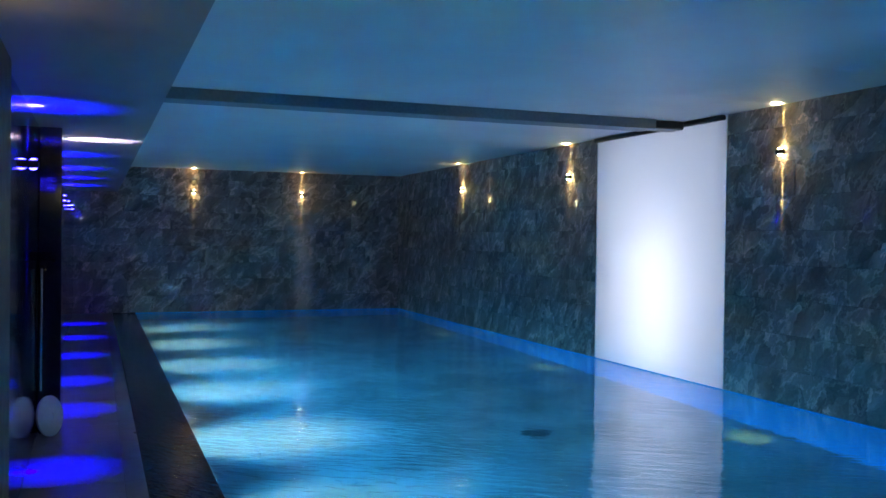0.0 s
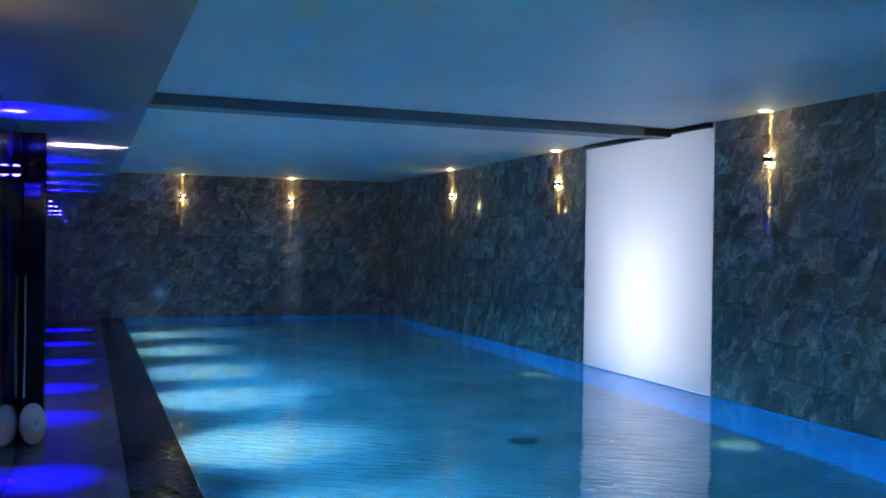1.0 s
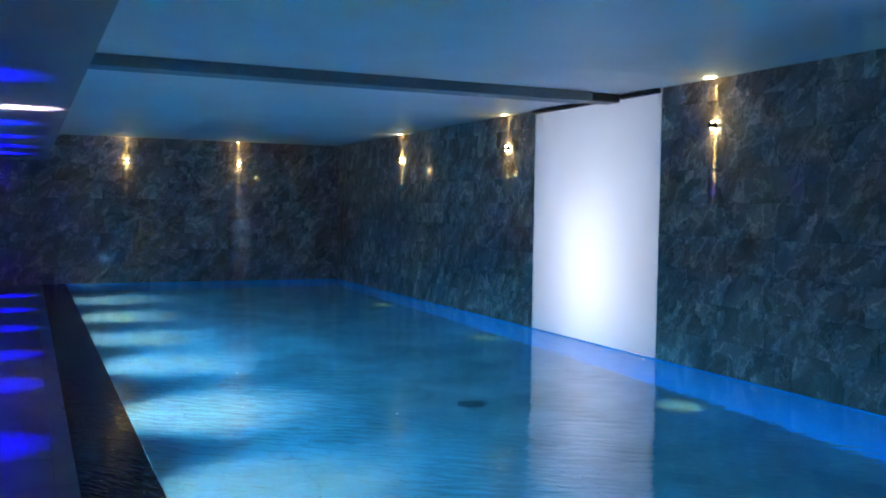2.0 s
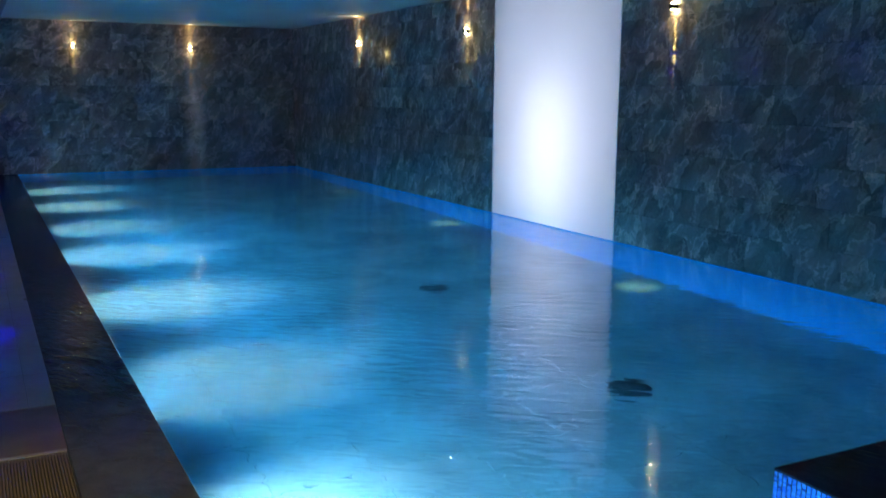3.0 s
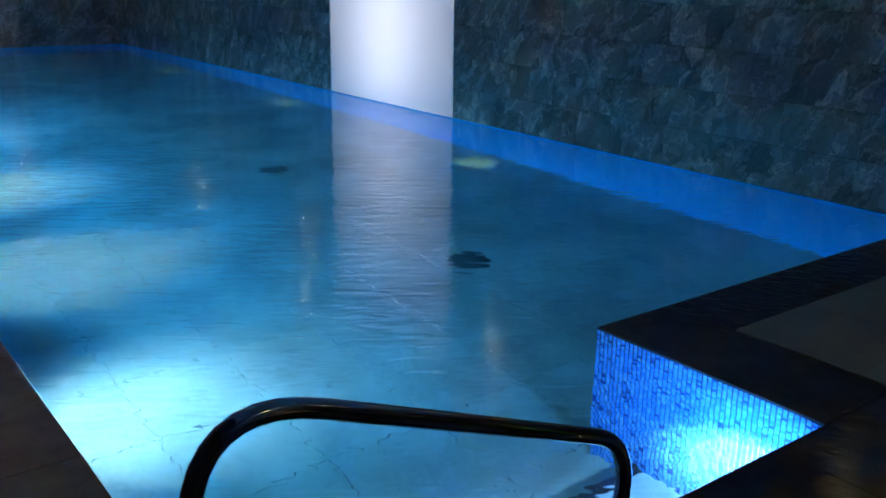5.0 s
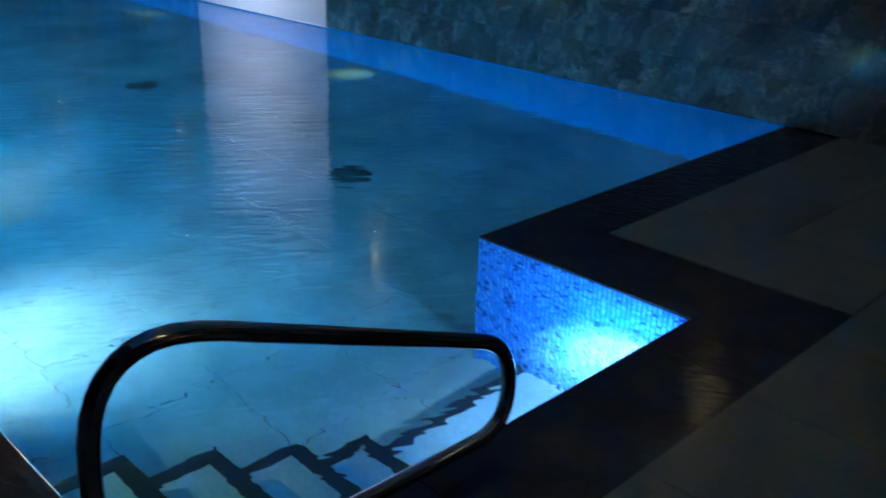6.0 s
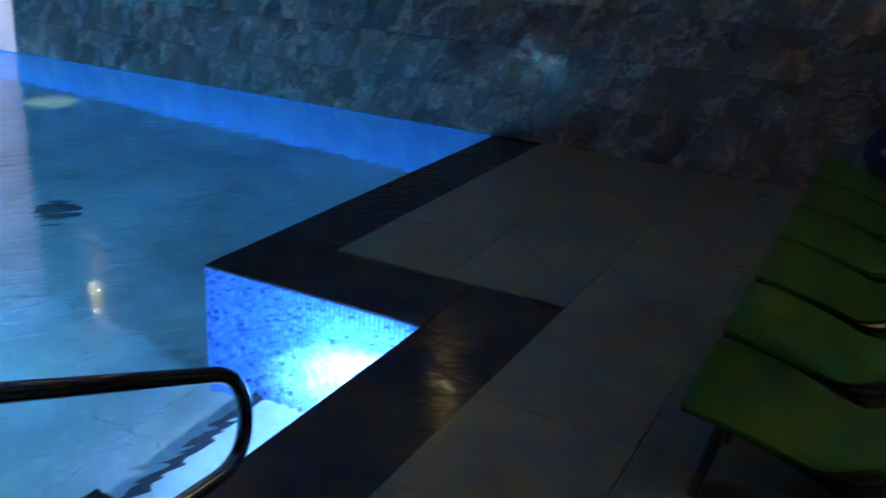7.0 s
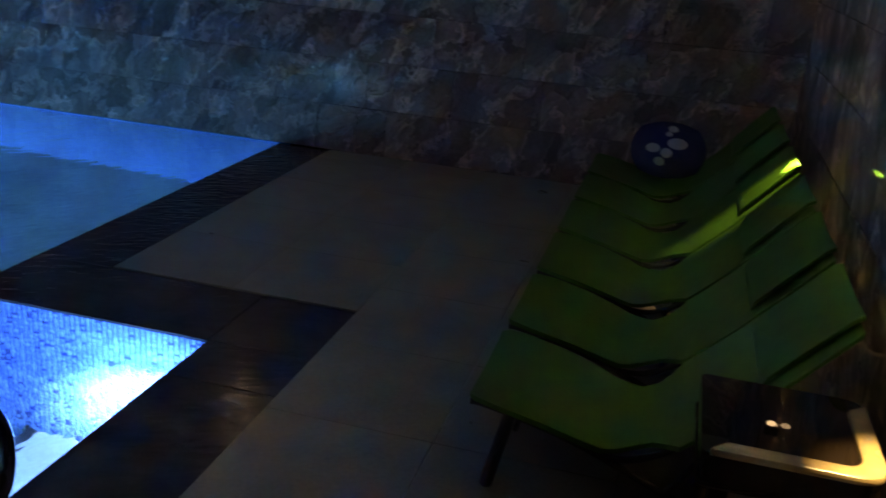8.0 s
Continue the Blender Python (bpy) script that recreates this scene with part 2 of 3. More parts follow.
def mosaic_material():
    k = Mat("blue_mosaic", (0.02, 0.16, 0.75), 0.25)
    mp = k.t.nodes.new("ShaderNodeMapping")
    k.ln(k.coords(), mp.inputs[0])
    cell = k.t.nodes.new("ShaderNodeVectorMath")
    cell.operation = "SNAP"
    cell.inputs[1].default_value = (0.025, 0.025, 0.025)
    k.ln(mp.outputs[0], cell.inputs[0])
    wn = k.t.nodes.new("ShaderNodeTexWhiteNoise")
    k.ln(cell.outputs[0], wn.inputs["Vector"])
    k.colour(k.ramp(wn.outputs["Value"], [(0.0, (0.005, 0.39, 0.86)), (0.5, (0.007, 0.46, 0.93)), (1.0, (0.012, 0.52, 0.95))]))
    return k.m


def tessera_material():
    k = Mat("glass_tessera", (0.03, 0.25, 0.85), 0.15)
    info = k.t.nodes.new("ShaderNodeObjectInfo")
    geo = k.t.nodes.new("ShaderNodeNewGeometry")
    add = k.t.nodes.new("ShaderNodeMath")
    add.operation = "ADD"
    k.ln(info.outputs["Random"], add.inputs[0])
    k.ln(geo.outputs["Random Per Island"], add.inputs[1])
    fr = k.t.nodes.new("ShaderNodeMath")
    fr.operation = "FRACT"
    k.ln(add.outputs[0], fr.inputs[0])
    k.colour(k.ramp(fr.outputs[0], [(0.0, (0.06, 0.27, 0.80)), (0.35, (0.10, 0.35, 0.90)), (0.7, (0.20, 0.44, 0.93)), (0.90, (0.30, 0.55, 0.95)), (0.93, (0.03, 0.10, 0.40))]))
    return k.m


def wet_coping_material():
    k = stone_material("dark_granite", (0.036, 0.032, 0.043), (0.066, 0.059, 0.078), (0.0, 0.03), 0.0, 0.0004, 5.0)
    k.b.inputs["Specular IOR Level"].default_value = 0.09
    k.bump(k.ripples(22.0, 1.0, 62), 0.6, 0.0075)
    return k.m


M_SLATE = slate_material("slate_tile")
M_SLATE_DARK = stone_material("polished_dark_stone", (0.012, 0.011, 0.012), (0.04, 0.036, 0.036), (0.04, 0.12), 0.0, 0.0003, 2.5).m
M_BROWNSTONE = stone_material("brown_stone", (0.10, 0.066, 0.045), (0.21, 0.15, 0.11), (0.45, 0.7), 0.0, 0.006, 5.0).m
M_GROUT = plain_material("dark_grout", (0.03, 0.03, 0.03), 0.8)


def ceiling_material():
    """Satin paint on a slightly wavy ceiling, trowelled across the pool."""
    k = Mat("white_ceiling_paint", (0.80, 0.75, 0.75), 0.36)
    k.colour(k.ramp(k.noise(0.9, 4, 0.55, 0.4), [(0.3, (0.76, 0.71, 0.71)), (0.7, (0.83, 0.78, 0.78))]))
    k.rough(k.noise(1.3, 3), 0.46, 0.6)
    k.bump(k.noise(1.0, 3, 0.55, 0.8, (0.55, 1.7, 1.0)), 0.6, 0.05)
    return k.m


M_CEIL = ceiling_material()
M_SOFFIT = plain_material("grey_soffit_paint", (0.30, 0.245, 0.265), 0.5, vary=0.05, scale=3.0)
M_PLASTER = plain_material("white_plaster", (0.8, 0.8, 0.8), 0.7, vary=0.04)
M_COPING = wet_coping_material()
M_DECK = stone_material("grey_porcelain", (0.185, 0.16, 0.137), (0.27, 0.236, 0.203), (0.22, 0.42), 11.0, 0.0012).m


def pool_stone_material():
    k = stone_material("pale_pool_stone", (0.42, 0.45, 0.45), (0.60, 0.62, 0.61), (0.3, 0.5), 13.0, 0.002, 2.2)
    geo = k.t.nodes.new("ShaderNodeNewGeometry")
    cloud = k.n("ShaderNodeTexNoise", Scale=1.1, Detail=5.0, Roughness=0.6, Distortion=0.4)
    k.ln(geo.outputs["Position"], cloud.inputs["Vector"])
    old = k.b.inputs["Base Color"].links[0].from_socket
    k.colour(k.mix("MULTIPLY", 0.85, old, k.ramp(cloud.outputs["Fac"], [(0.33, (0.55, 0.58, 0.6)), (0.62, (1.1, 1.1, 1.1))])))
    return k.m


M_POOLTILE = pool_stone_material()
M_STEP = stone_material("pale_step_stone", (0.5, 0.56, 0.58), (0.68, 0.72, 0.74), (0.3, 0.5), 0.0, 0.002).m
M_NOSING = plain_material("dark_nosing", (0.035, 0.03, 0.04), 0.35)
M_MOSAIC = mosaic_material()
M_TESSERA = tessera_material()
M_WATER = water_material()
M_PANEL = panel_material()
M_BLACK = plain_material("black_metal", (0.012, 0.012, 0.013), 0.35)
M_DRAIN = plain_material("dark_grey_plastic", (0.085, 0.085, 0.088), 0.5)
M_BEAM = plain_material("grey_paint", (0.22, 0.24, 0.26), 0.5)
M_RAIL = plain_material("dark_blue_steel", (0.27, 0.29, 0.36), 0.04, 1.0, vary=0.05)
M_STEEL = plain_material("polished_steel", (0.62, 0.62, 0.64), 0.12, 1.0, vary=0.03)
M_WARMGLOW = glow_material("warm_lens", (1.0, 0.94, 0.40), 110)
M_DIMGLOW = glow_material("dim_warm_lens", (1.0, 0.93, 0.38), 90)
M_LOWGLOW = glow_material("low_warm_lens", (1.0, 0.78, 0.34), 5)
M_BLUEGLOW = glow_material("blue_lens", (0.02, 0.015, 1.0), 100)
M_WHITEGLOW = glow_material("white_lens", (0.9, 0.9, 1.0), 250)
M_POOLGLOW = glow_material("pool_lens", (1.0, 0.9, 0.85), 4)
M_GREEN = plain_material("green_plastic", (0.037, 0.138, 0.006), 0.42, vary=0.1, scale=60)
M_FRAME = plain_material("dark_brown_metal", (0.016, 0.013, 0.011), 0.5)
M_BROWN = plain_material("brown_lacquer", (0.024, 0.016, 0.011), 0.008, vary=0.15, bump=0.00002)
M_RIM = plain_material("tan_edging", (0.62, 0.46, 0.22), 0.25)
M_RIB = plain_material("brown_ribbed_grating", (0.09, 0.066, 0.058), 0.55)
M_MATSLAB = stone_material("brown_matt_stone", (0.075, 0.048, 0.044), (0.12, 0.08, 0.072), (0.5, 0.7), 0.0, 0.0008, 4.0).m
M_BLUEPOT = plain_material("dark_blue_fabric", (0.006, 0.014, 0.10), 0.8, bump=0.001, scale=200)
M_PEBBLE = plain_material("white_print", (0.6, 0.59, 0.56), 0.5)
M_WHITE = plain_material("white_plastic", (0.7, 0.7, 0.72), 0.35, vary=0.05)


# ---- building ----
def box(bm, x0, x1, y0, y1, z0, z1, bevel=0.0):
    vs = [bm.verts.new((x, y, z)) for x in (x0, x1) for y in (y0, y1) for z in (z0, z1)]
    fs = [bm.faces.new([vs[i] for i in f]) for f in ((0, 1, 3, 2), (4, 6, 7, 5), (0, 4, 5, 1), (2, 3, 7, 6), (0, 2, 6, 4), (1, 5, 7, 3))]
    if bevel:
        es = list({e for f in fs for e in f.edges})
        bmesh.ops.bevel(bm, geom=es, offset=bevel, segments=1, affect="EDGES", profile=0.5)
    return bm


def boxed(*a, **k):
    return box(bmesh.new(), *a, **k)


def lathe(bm, profile, seg=24, m=Matrix()):
    """Turns (radius, z) rows round the z axis."""
    rings = []
    for r, z in profile:
        if r < 1e-6:
            rings.append([bm.verts.new(m @ Vector((0, 0, z)))])
        else:
            rings.append([bm.verts.new(m @ Vector((r * math.cos(a), r * math.sin(a), z))) for a in [2 * math.pi * i / seg for i in range(seg)]])
    for a, b in zip(rings, rings[1:]):
        for i in range(seg):
            q = [a[i % len(a)], a[(i + 1) % len(a)], b[(i + 1) % len(b)], b[i % len(b)]]
            q = [v for j, v in enumerate(q) if v not in q[:j]]
            if len(q) > 2:
                bm.faces.new(q)
    return bm


def tube(bm, points, r, seg=12, close=False):
    """A round bar along points."""
    pts = [Vector(p) for p in points]
    rings, n = [], len(pts)
    side = None
    for i, p in enumerate(pts):
        if close:
            d = (pts[(i + 1) % n] - pts[i - 1]).normalized()
        else:
            d = (pts[min(i + 1, n - 1)] - pts[max(i - 1, 0)]).normalized()
        if side is None:
            side = d.orthogonal().normalized()
        side = (side - d * side.dot(d)).normalized()
        up = d.cross(side)
        rings.append([bm.verts.new(p + r * (math.cos(a) * side + math.sin(a) * up)) for a in [2 * math.pi * k / seg for k in range(seg)]])
    for i in range(n if close else n - 1):
        a, b = rings[i], rings[(i + 1) % n]
        for k in range(seg):
            bm.faces.new((a[k], a[(k + 1) % seg], b[(k + 1) % seg], b[k]))
    if not close:
        bm.faces.new(rings[0][::-1])
        bm.faces.new(rings[-1])
    return bm


def rounded(points, radius, steps=6):  # radius: one for all corners, or one each
    """A polyline with its inner corners rounded."""
    pts = [Vector(p) for p in points]
    out = [pts[0]]
    radii = radius if isinstance(radius, (list, tuple)) else [radius] * len(pts)
    for a, b, c, r in zip(pts, pts[1:], pts[2:], radii):
        r = min(r, (a - b).length * 0.49, (c - b).length * 0.49)
        p, q = b + (a - b).normalized() * r, b + (c - b).normalized() * r
        for i in range(steps + 1):
            s = i / steps
            out.append((1 - s) ** 2 * p + 2 * s * (1 - s) * b + s * s * q)
    return out + [pts[-1]]


def mesh_of(name, bm, material, smooth=False):
    bmesh.ops.recalc_face_normals(bm, faces=bm.faces)
    me = bpy.data.meshes.new(name)
    bm.to_mesh(me)
    bm.free()
    me.materials.append(material)
    if smooth:
        me.polygons.foreach_set("use_smooth", [True] * len(me.polygons))
        me.set_sharp_from_angle(angle=radians(40))
    return me


def part(name, bm, material, parent=None, label="", smooth=False):
    ob = new(name, mesh_of(name, bm, material, smooth))
    ob.parent = parent
    return tagged(ob, label)


def thing(name, label, category, group="", kind="", at=(0, 0, 0)):
    ob = tagged(new(name), label, category, group, kind)
    ob.location = at
    return ob


def structure(name, bm, material, label, category, smooth=False):
    return tagged(part(name, bm, material, None, label, smooth), "", category, "", "structure")


# ---- shell of the hall ----
floor_pool = structure("pool_floor", boxed(XL - 0.3, XR + 0.3, Y2 - 0.3, YF + 0.3, FLOOR - 0.25, FLOOR - 0.012), M_GROUT, "pale stone floor of the swimming pool under water", "pool floor")
wall_right = structure("wall_right", boxed(XR + 0.015, XR + 0.25, YB - 0.2, PY0, 0, CEIL), M_GROUT, "dark slate-tiled wall along the pool and deck", "wall")
wall_right_far = structure("wall_right_far", boxed(XR + 0.015, XR + 0.25, PY1, YF + 0.25, 0, CEIL), M_GROUT, "dark slate-tiled wall between the white panel and the far end", "wall")
wall_far = structure("wall_far", boxed(WL - 0.25, XR + 0.013, YF + 0.015, YF + 0.25, 0, CEIL), M_GROUT, "dark slate-tiled end wall of the pool hall", "wall")
wall_back = structure("wall_back", boxed(WN - 0.2, XR + 0.013, YB - 0.25, YB - 0.015, 0, CEIL), M_GROUT, "dark slate-tiled wall behind the loungers", "wall")
wall_walkway = structure("wall_walkway", boxed(WL - 0.2, WL, 4.6, YF + 0.013, 0, CEIL), M_SLATE_DARK, "dark polished wall along the walkway", "wall")
wall_entrance = structure("wall_entrance", boxed(WN - 0.3, WN, YB - 0.2, 4.598, 0, CEIL), M_BROWNSTONE, "brown-grey stone wall beside the entrance", "wall")
ceiling = structure("ceiling", boxed(SX + 0.002, XR + 0.25, YB - 0.2, YF + 0.25, CEIL + 0.002, CEIL + 0.2), M_CEIL, "smooth white ceiling over the pool", "ceiling")
soffit = structure("soffit", boxed(WN - 0.3, SX, YB - 0.2, YF + 0.25, SOFF, CEIL + 0.2), M_SOFFIT, "lowered grey ceiling over the walkway", "ceiling")
beam = structure("beam", boxed(SX + 0.003, 6.0, 8.3, 8.6, CEIL - 0.105, CEIL), M_BEAM, "grey ceiling beam across the pool", "beam")

# pool tank
structure("pool_wall_right", boxed(XR, XR + 0.2, JY, YF, FLOOR - 0.01, -0.002), M_MOSAIC, "blue mosaic side wall of the pool", "pool wall")
structure("pool_wall_far", boxed(XL, XR, YF, YF + 0.2, FLOOR - 0.01, -0.002), M_MOSAIC, "blue mosaic end wall of the pool", "pool wall")
structure("pool_wall_left", boxed(XL - 0.25, XL, Y2, YF, FLOOR - 0.01, -0.035), M_MOSAIC, "blue mosaic side wall of the pool with lamps", "pool wall")
structure("pool_wall_near", boxed(XL - 0.25, JX, Y2 - 0.25, Y2, FLOOR - 0.01, -0.035), M_MOSAIC, "blue mosaic wall beside the pool steps", "pool wall")
structure("pool_wall_cross", boxed(JX + 0.252, XR, JY - 0.25, JY, FLOOR - 0.01, -0.035), M_MOSAIC, "blue mosaic wall under the jutting deck", "pool wall")
jut_wall = structure("pool_wall_jut", boxed(JX + 0.004, JX + 0.25, Y2 - 0.25, JY, FLOOR - 0.01, -0.035), M_GROUT, "light blue mosaic wall of the jutting deck, lit from below", "pool wall")

bm = bmesh.new()
bm.faces.new([bm.verts.new((x, y, WATER)) for x, y in ((XL, Y2), (JX, Y2), (JX, JY), (XR, JY), (XR, YF), (XL, YF))])
water = structure("water", bm, M_WATER, "clear rippled blue pool water", "water")
water.visible_shadow = False

# white lit panel in a recess of the wall
recess = structure("panel_recess", boxed(XR + 0.7, XR + 0.8, PY0 - 0.1, PY1 + 0.1, -0.1, CEIL), M_PLASTER, "white back of the panel recess", "recess")
for y0, y1 in ((PY0 - 0.1, PY0), (PY1, PY1 + 0.1)):
    structure("panel_recess_side", boxed(XR + 0.252, XR + 0.698, y0, y1, -0.1, CEIL), M_PLASTER, "white side of the panel recess", "recess")
structure("panel_recess_top", boxed(XR + 0.252, XR + 0.8, PY0 - 0.1, PY1 + 0.1, CEIL + 0.002, CEIL + 0.1), M_PLASTER, "white top of the panel recess", "recess")
structure("panel_recess_base", boxed(XR + 0.202, XR + 0.8, PY0 - 0.1, PY1 + 0.1, -0.2, -0.102), M_PLASTER, "white base of the panel recess", "recess")
panel = thing("light_panel", "tall white backlit panel set in the slate wall", "panel")
part("sheet", boxed(XR + 0.004, XR + 0.012, PY0 + 0.003, PY1 - 0.003, 0.0, 2.878), M_PANEL, panel)
for y in (PY0 + 0.001, PY1 - 0.009):
    part("side_trim", boxed(XR - 0.004, XR + 0.02, y, y + 0.008, 0.0, 2.878), M_PLASTER, panel, "thin white side trim")
rail = thing("panel_rail", "black rail along the top of the white panel", "rail")
part("bar", boxed(XR - 0.06, XR + 0.002, PY0 + 0.02, PY1, 2.825, CEIL - 0.001, bevel=0.012), M_BLACK, rail)
part("bracket", boxed(6.0, XR - 0.071, 8.32, 8.58, 2.785, 2.875, bevel=0.01), M_BLACK, rail)


# ---- lamps ----
def wall_lamp(material, label, group):
    ob = thing("wall_lamp", label, "lamp", group)
    part("body", boxed(0, 0.068, -0.036, 0.036, -0.026, 0.026, bevel=0.008), M_BLACK, ob)
    for s in (1, -1):
        part("lens", lathe(bmesh.new(), [(0, 0.038 * s), (0.010, 0.0365 * s), (0.018, 0.033 * s), (0.024, 0.0275 * s), (0.024, 0.024 * s)], 16, Matrix.Translation((0.035, 0, 0))), material, ob, "lit lens", smooth=True)
    return ob


first = wall_lamp(M_WARMGLOW, "black up-and-down wall lamp with warm light", "warm wall lamps")
first.matrix_basis = pose(XR, LAMPS_R[0], 2.42, 0, 0, 180)
for y in LAMPS_R[2:]:
    copy_thing(first, pose(XR, y, 2.42, 0, 0, 180))
first = wall_lamp(M_LOWGLOW, "black up-and-down wall lamp with low warm light", "low wall lamps")
first.matrix_basis = pose(LAMPS_B[0], YB, 1.78, 0, 0, 90)
for x in LAMPS_B[1:]:
    copy_thing(first, pose(x, YB, 1.78, 0, 0, 90))
first = wall_lamp(M_DIMGLOW, "black up-and-down wall lamp with dimmed warm light", "dimmed wall lamps")
first.matrix_basis = pose(XR, LAMPS_R[1], 2.42, 0, 0, 180)
for y in LAMPS_E:
    copy_thing(first, pose(WN, y, 2.0))
for x in LAMPS_F:
    copy_thing(first, pose(x, YF, 2.42, 0, 0, -90))
first = wall_lamp(M_BLUEGLOW, "black up-and-down wall lamp with deep blue light", "blue wall lamps")
first.matrix_basis = pose(WL, LAMPS_L[0], 2.0)
for y in LAMPS_L[2:]:
    copy_thing(first, pose(WL, y, 2.0))
white_lamp = wall_lamp(M_WHITEGLOW, "black wall lamp with a white uplight", "")
white_lamp.matrix_basis = pose(WL, LAMPS_L[1], 2.0)


def pool_light():
    ob = thing("pool_light", "round underwater pool light with a glowing lens", "pool light", "underwater pool lights")
    part("ring", lathe(bmesh.new(), [(0.085, 0), (0.085, 0.018), (0.065, 0.026), (0.06, 0.02)], 24), M_STEEL, ob, smooth=True)
    part("lens", lathe(bmesh.new(), [(0.06, 0.012), (0.04, 0.02), (0, 0.023)], 24), M_POOLGLOW, ob, "glowing white lens", smooth=True)
    return ob


first = pool_light()
first.matrix_basis = pose(XL, POOL_L[0], -0.55, 0, 90, 0)
for y in POOL_L[1:]:
    copy_thing(first, pose(XL, y, -0.55, 0, 90, 0))
copy_thing(first, pose(3.04, Y2, -0.42, -90, 0, 0))

# ---- pool steps and handrail ----
stairs = structure("pool_stairs", boxed(XL, 1.315, Y2, 2.144, FLOOR, -0.305), M_STEP, "pale stone steps with dark nosings under water", "steps")
STEPS = [(1.315, -0.305), (1.645, -0.545), (1.995, -0.785), (2.335, -1.025), (JX, -1.22)]
for (xa, _), (xb, z) in zip(STEPS, STEPS[1:]):
    part("step", boxed(xa + 0.001, xb, Y2, 2.144, FLOOR, z), M_STEP, stairs)
xs = [XL] + [x for x, _ in STEPS]
for xa, (xb, z) in zip(xs, STEPS):
    bm = boxed(xa, xb + 0.004, 2.092, 2.15, z - 0.04, z + 0.005)
    if xb < JX:
        box(bm, xb - 0.058, xb + 0.005, Y2, 2.092, z - 0.04, z + 0.005)
    part("nosing", bm, M_NOSING, stairs, "dark nosing strip")

handrail = thing("handrail", "dark polished steel handrail loop beside the pool steps", "handrail")
loop = rounded([(0.838, 1.2, 0.0), (0.862, 1.2, 0.836), (2.11, 1.2, 0.343), (2.105, 1.2, 0.055), (1.45, 1.2, 0.085), (1.42, 1.2, 0.0)], [0.32, 0.15, 0.15, 0.06], 10)
part("tube", tube(bmesh.new(), loop, 0.0232, 20), M_RAIL, handrail, smooth=True)
for x in (0.838, 1.42):
    part("flange", lathe(bmesh.new(), [(0.05, 0), (0.05, 0.006), (0.027, 0.012), (0.0232, 0.02)], 20, Matrix.Translation((x, 1.2, 0.001))), M_RAIL, handrail, smooth=True)


# ---- loungers ----
# half width, y and height along the side of a lounger
PROFILE = [(0.235, 0.092, 0.304), (0.256, 0.07, 0.305), (0.267, 0.0, 0.294), (0.263, -0.14, 0.262), (0.254, -0.26, 0.225), (0.242, -0.305, 0.209), (0.222, -0.35, 0.207), (0.194, -0.40, 0.215), (0.196, -0.45, 0.238), (0.238, -0.49, 0.264),
           (0.282, -0.52, 0.288), (0.285, -0.57, 0.335), (0.286, -0.66, 0.425), (0.286, -0.78, 0.56), (0.284, -0.88, 0.675), (0.27, -0.915, 0.71)]


def sling(bm, rows, thick):
    """A band of moulded sheet along rows of (half width, y, z), dished across, with thickness."""
    across = (-1.0, -0.93, -0.5, 0.0, 0.5, 0.93, 1.0)
    sag = (0.0, -0.002, -0.008, -0.011, -0.008, -0.002, 0.0)
    top = [[bm.verts.new((w * a, y, z + d)) for a, d in zip(across, sag)] for w, y, z in rows]
    low = [[bm.verts.new((w * a, y, z + d - thick)) for a, d in zip(across, sag)] for w, y, z in rows]
    n = len(across)
    for i in range(len(rows) - 1):
        for k in range(n - 1):
            bm.faces.new((top[i][k], top[i][k + 1], top[i + 1][k + 1], top[i + 1][k]))
            bm.faces.new((low[i][k], low[i + 1][k], low[i + 1][k + 1], low[i][k + 1]))
        for k in (0, n - 1):
            bm.faces.new((top[i][k], top[i + 1][k], low[i + 1][k], low[i][k]))
    for i in (0, -1):
        for k in range(n - 1):
            bm.faces.new((top[i][k], top[i][k + 1], low[i][k + 1], low[i][k]))
    return bm


def lounger():
    ob = thing("lounger", "low lime-green lounger with a reclined back and headrest", "lounger", "green loungers in a row")
    w = 0.255
    part("seat", sling(bmesh.new(), PROFILE[:11], 0.016), M_GREEN, ob, smooth=True)
    part("backrest", sling(bmesh.new(), PROFILE[10:], 0.016), M_GREEN, ob, smooth=True)
    head = [(0.215, -0.705, 0.487), (0.22, -0.715, 0.515), (0.222, -0.80, 0.615), (0.222, -0.895, 0.722), (0.215, -0.92, 0.735)]
    part("headrest", sling(bmesh.new(), head, 0.014), M_GREEN, ob, "green headrest pad", smooth=True)
    for s in (-1, 1):
        x = s * (w - 0.04)
        part("side_rail", tube(bmesh.new(), rounded([(x, y, z - 0.038) for _, y, z in PROFILE], 0.05, 3), 0.011, 8), M_FRAME, ob, smooth=True)
        part("leg", tube(bmesh.new(), [(x, -0.03, 0.250), (x + 0.012 * s, 0.02, 0.0)], 0.020, 10), M_FRAME, ob, smooth=True)
        part("leg", tube(bmesh.new(), [(x, -0.28, 0.18), (x, -0.72, 0.0)], 0.011, 8), M_FRAME, ob, smooth=True)
        part("leg", tube(bmesh.new(), [(x, -0.76, 0.50), (x, -0.45, 0.0)], 0.011, 8), M_FRAME, ob, smooth=True)
    part("crossbar", tube(bmesh.new(), [(-w + 0.04, -0.05, 0.2), (w - 0.04, -0.05, 0.2)], 0.009, 8), M_FRAME, ob, smooth=True)
    return ob


first = lounger()
first.matrix_basis = pose(2.965, 0, 0)
for i in range(1, 6):
    copy_thing(first, pose(2.965 + 0.585 * i, 0, 0))

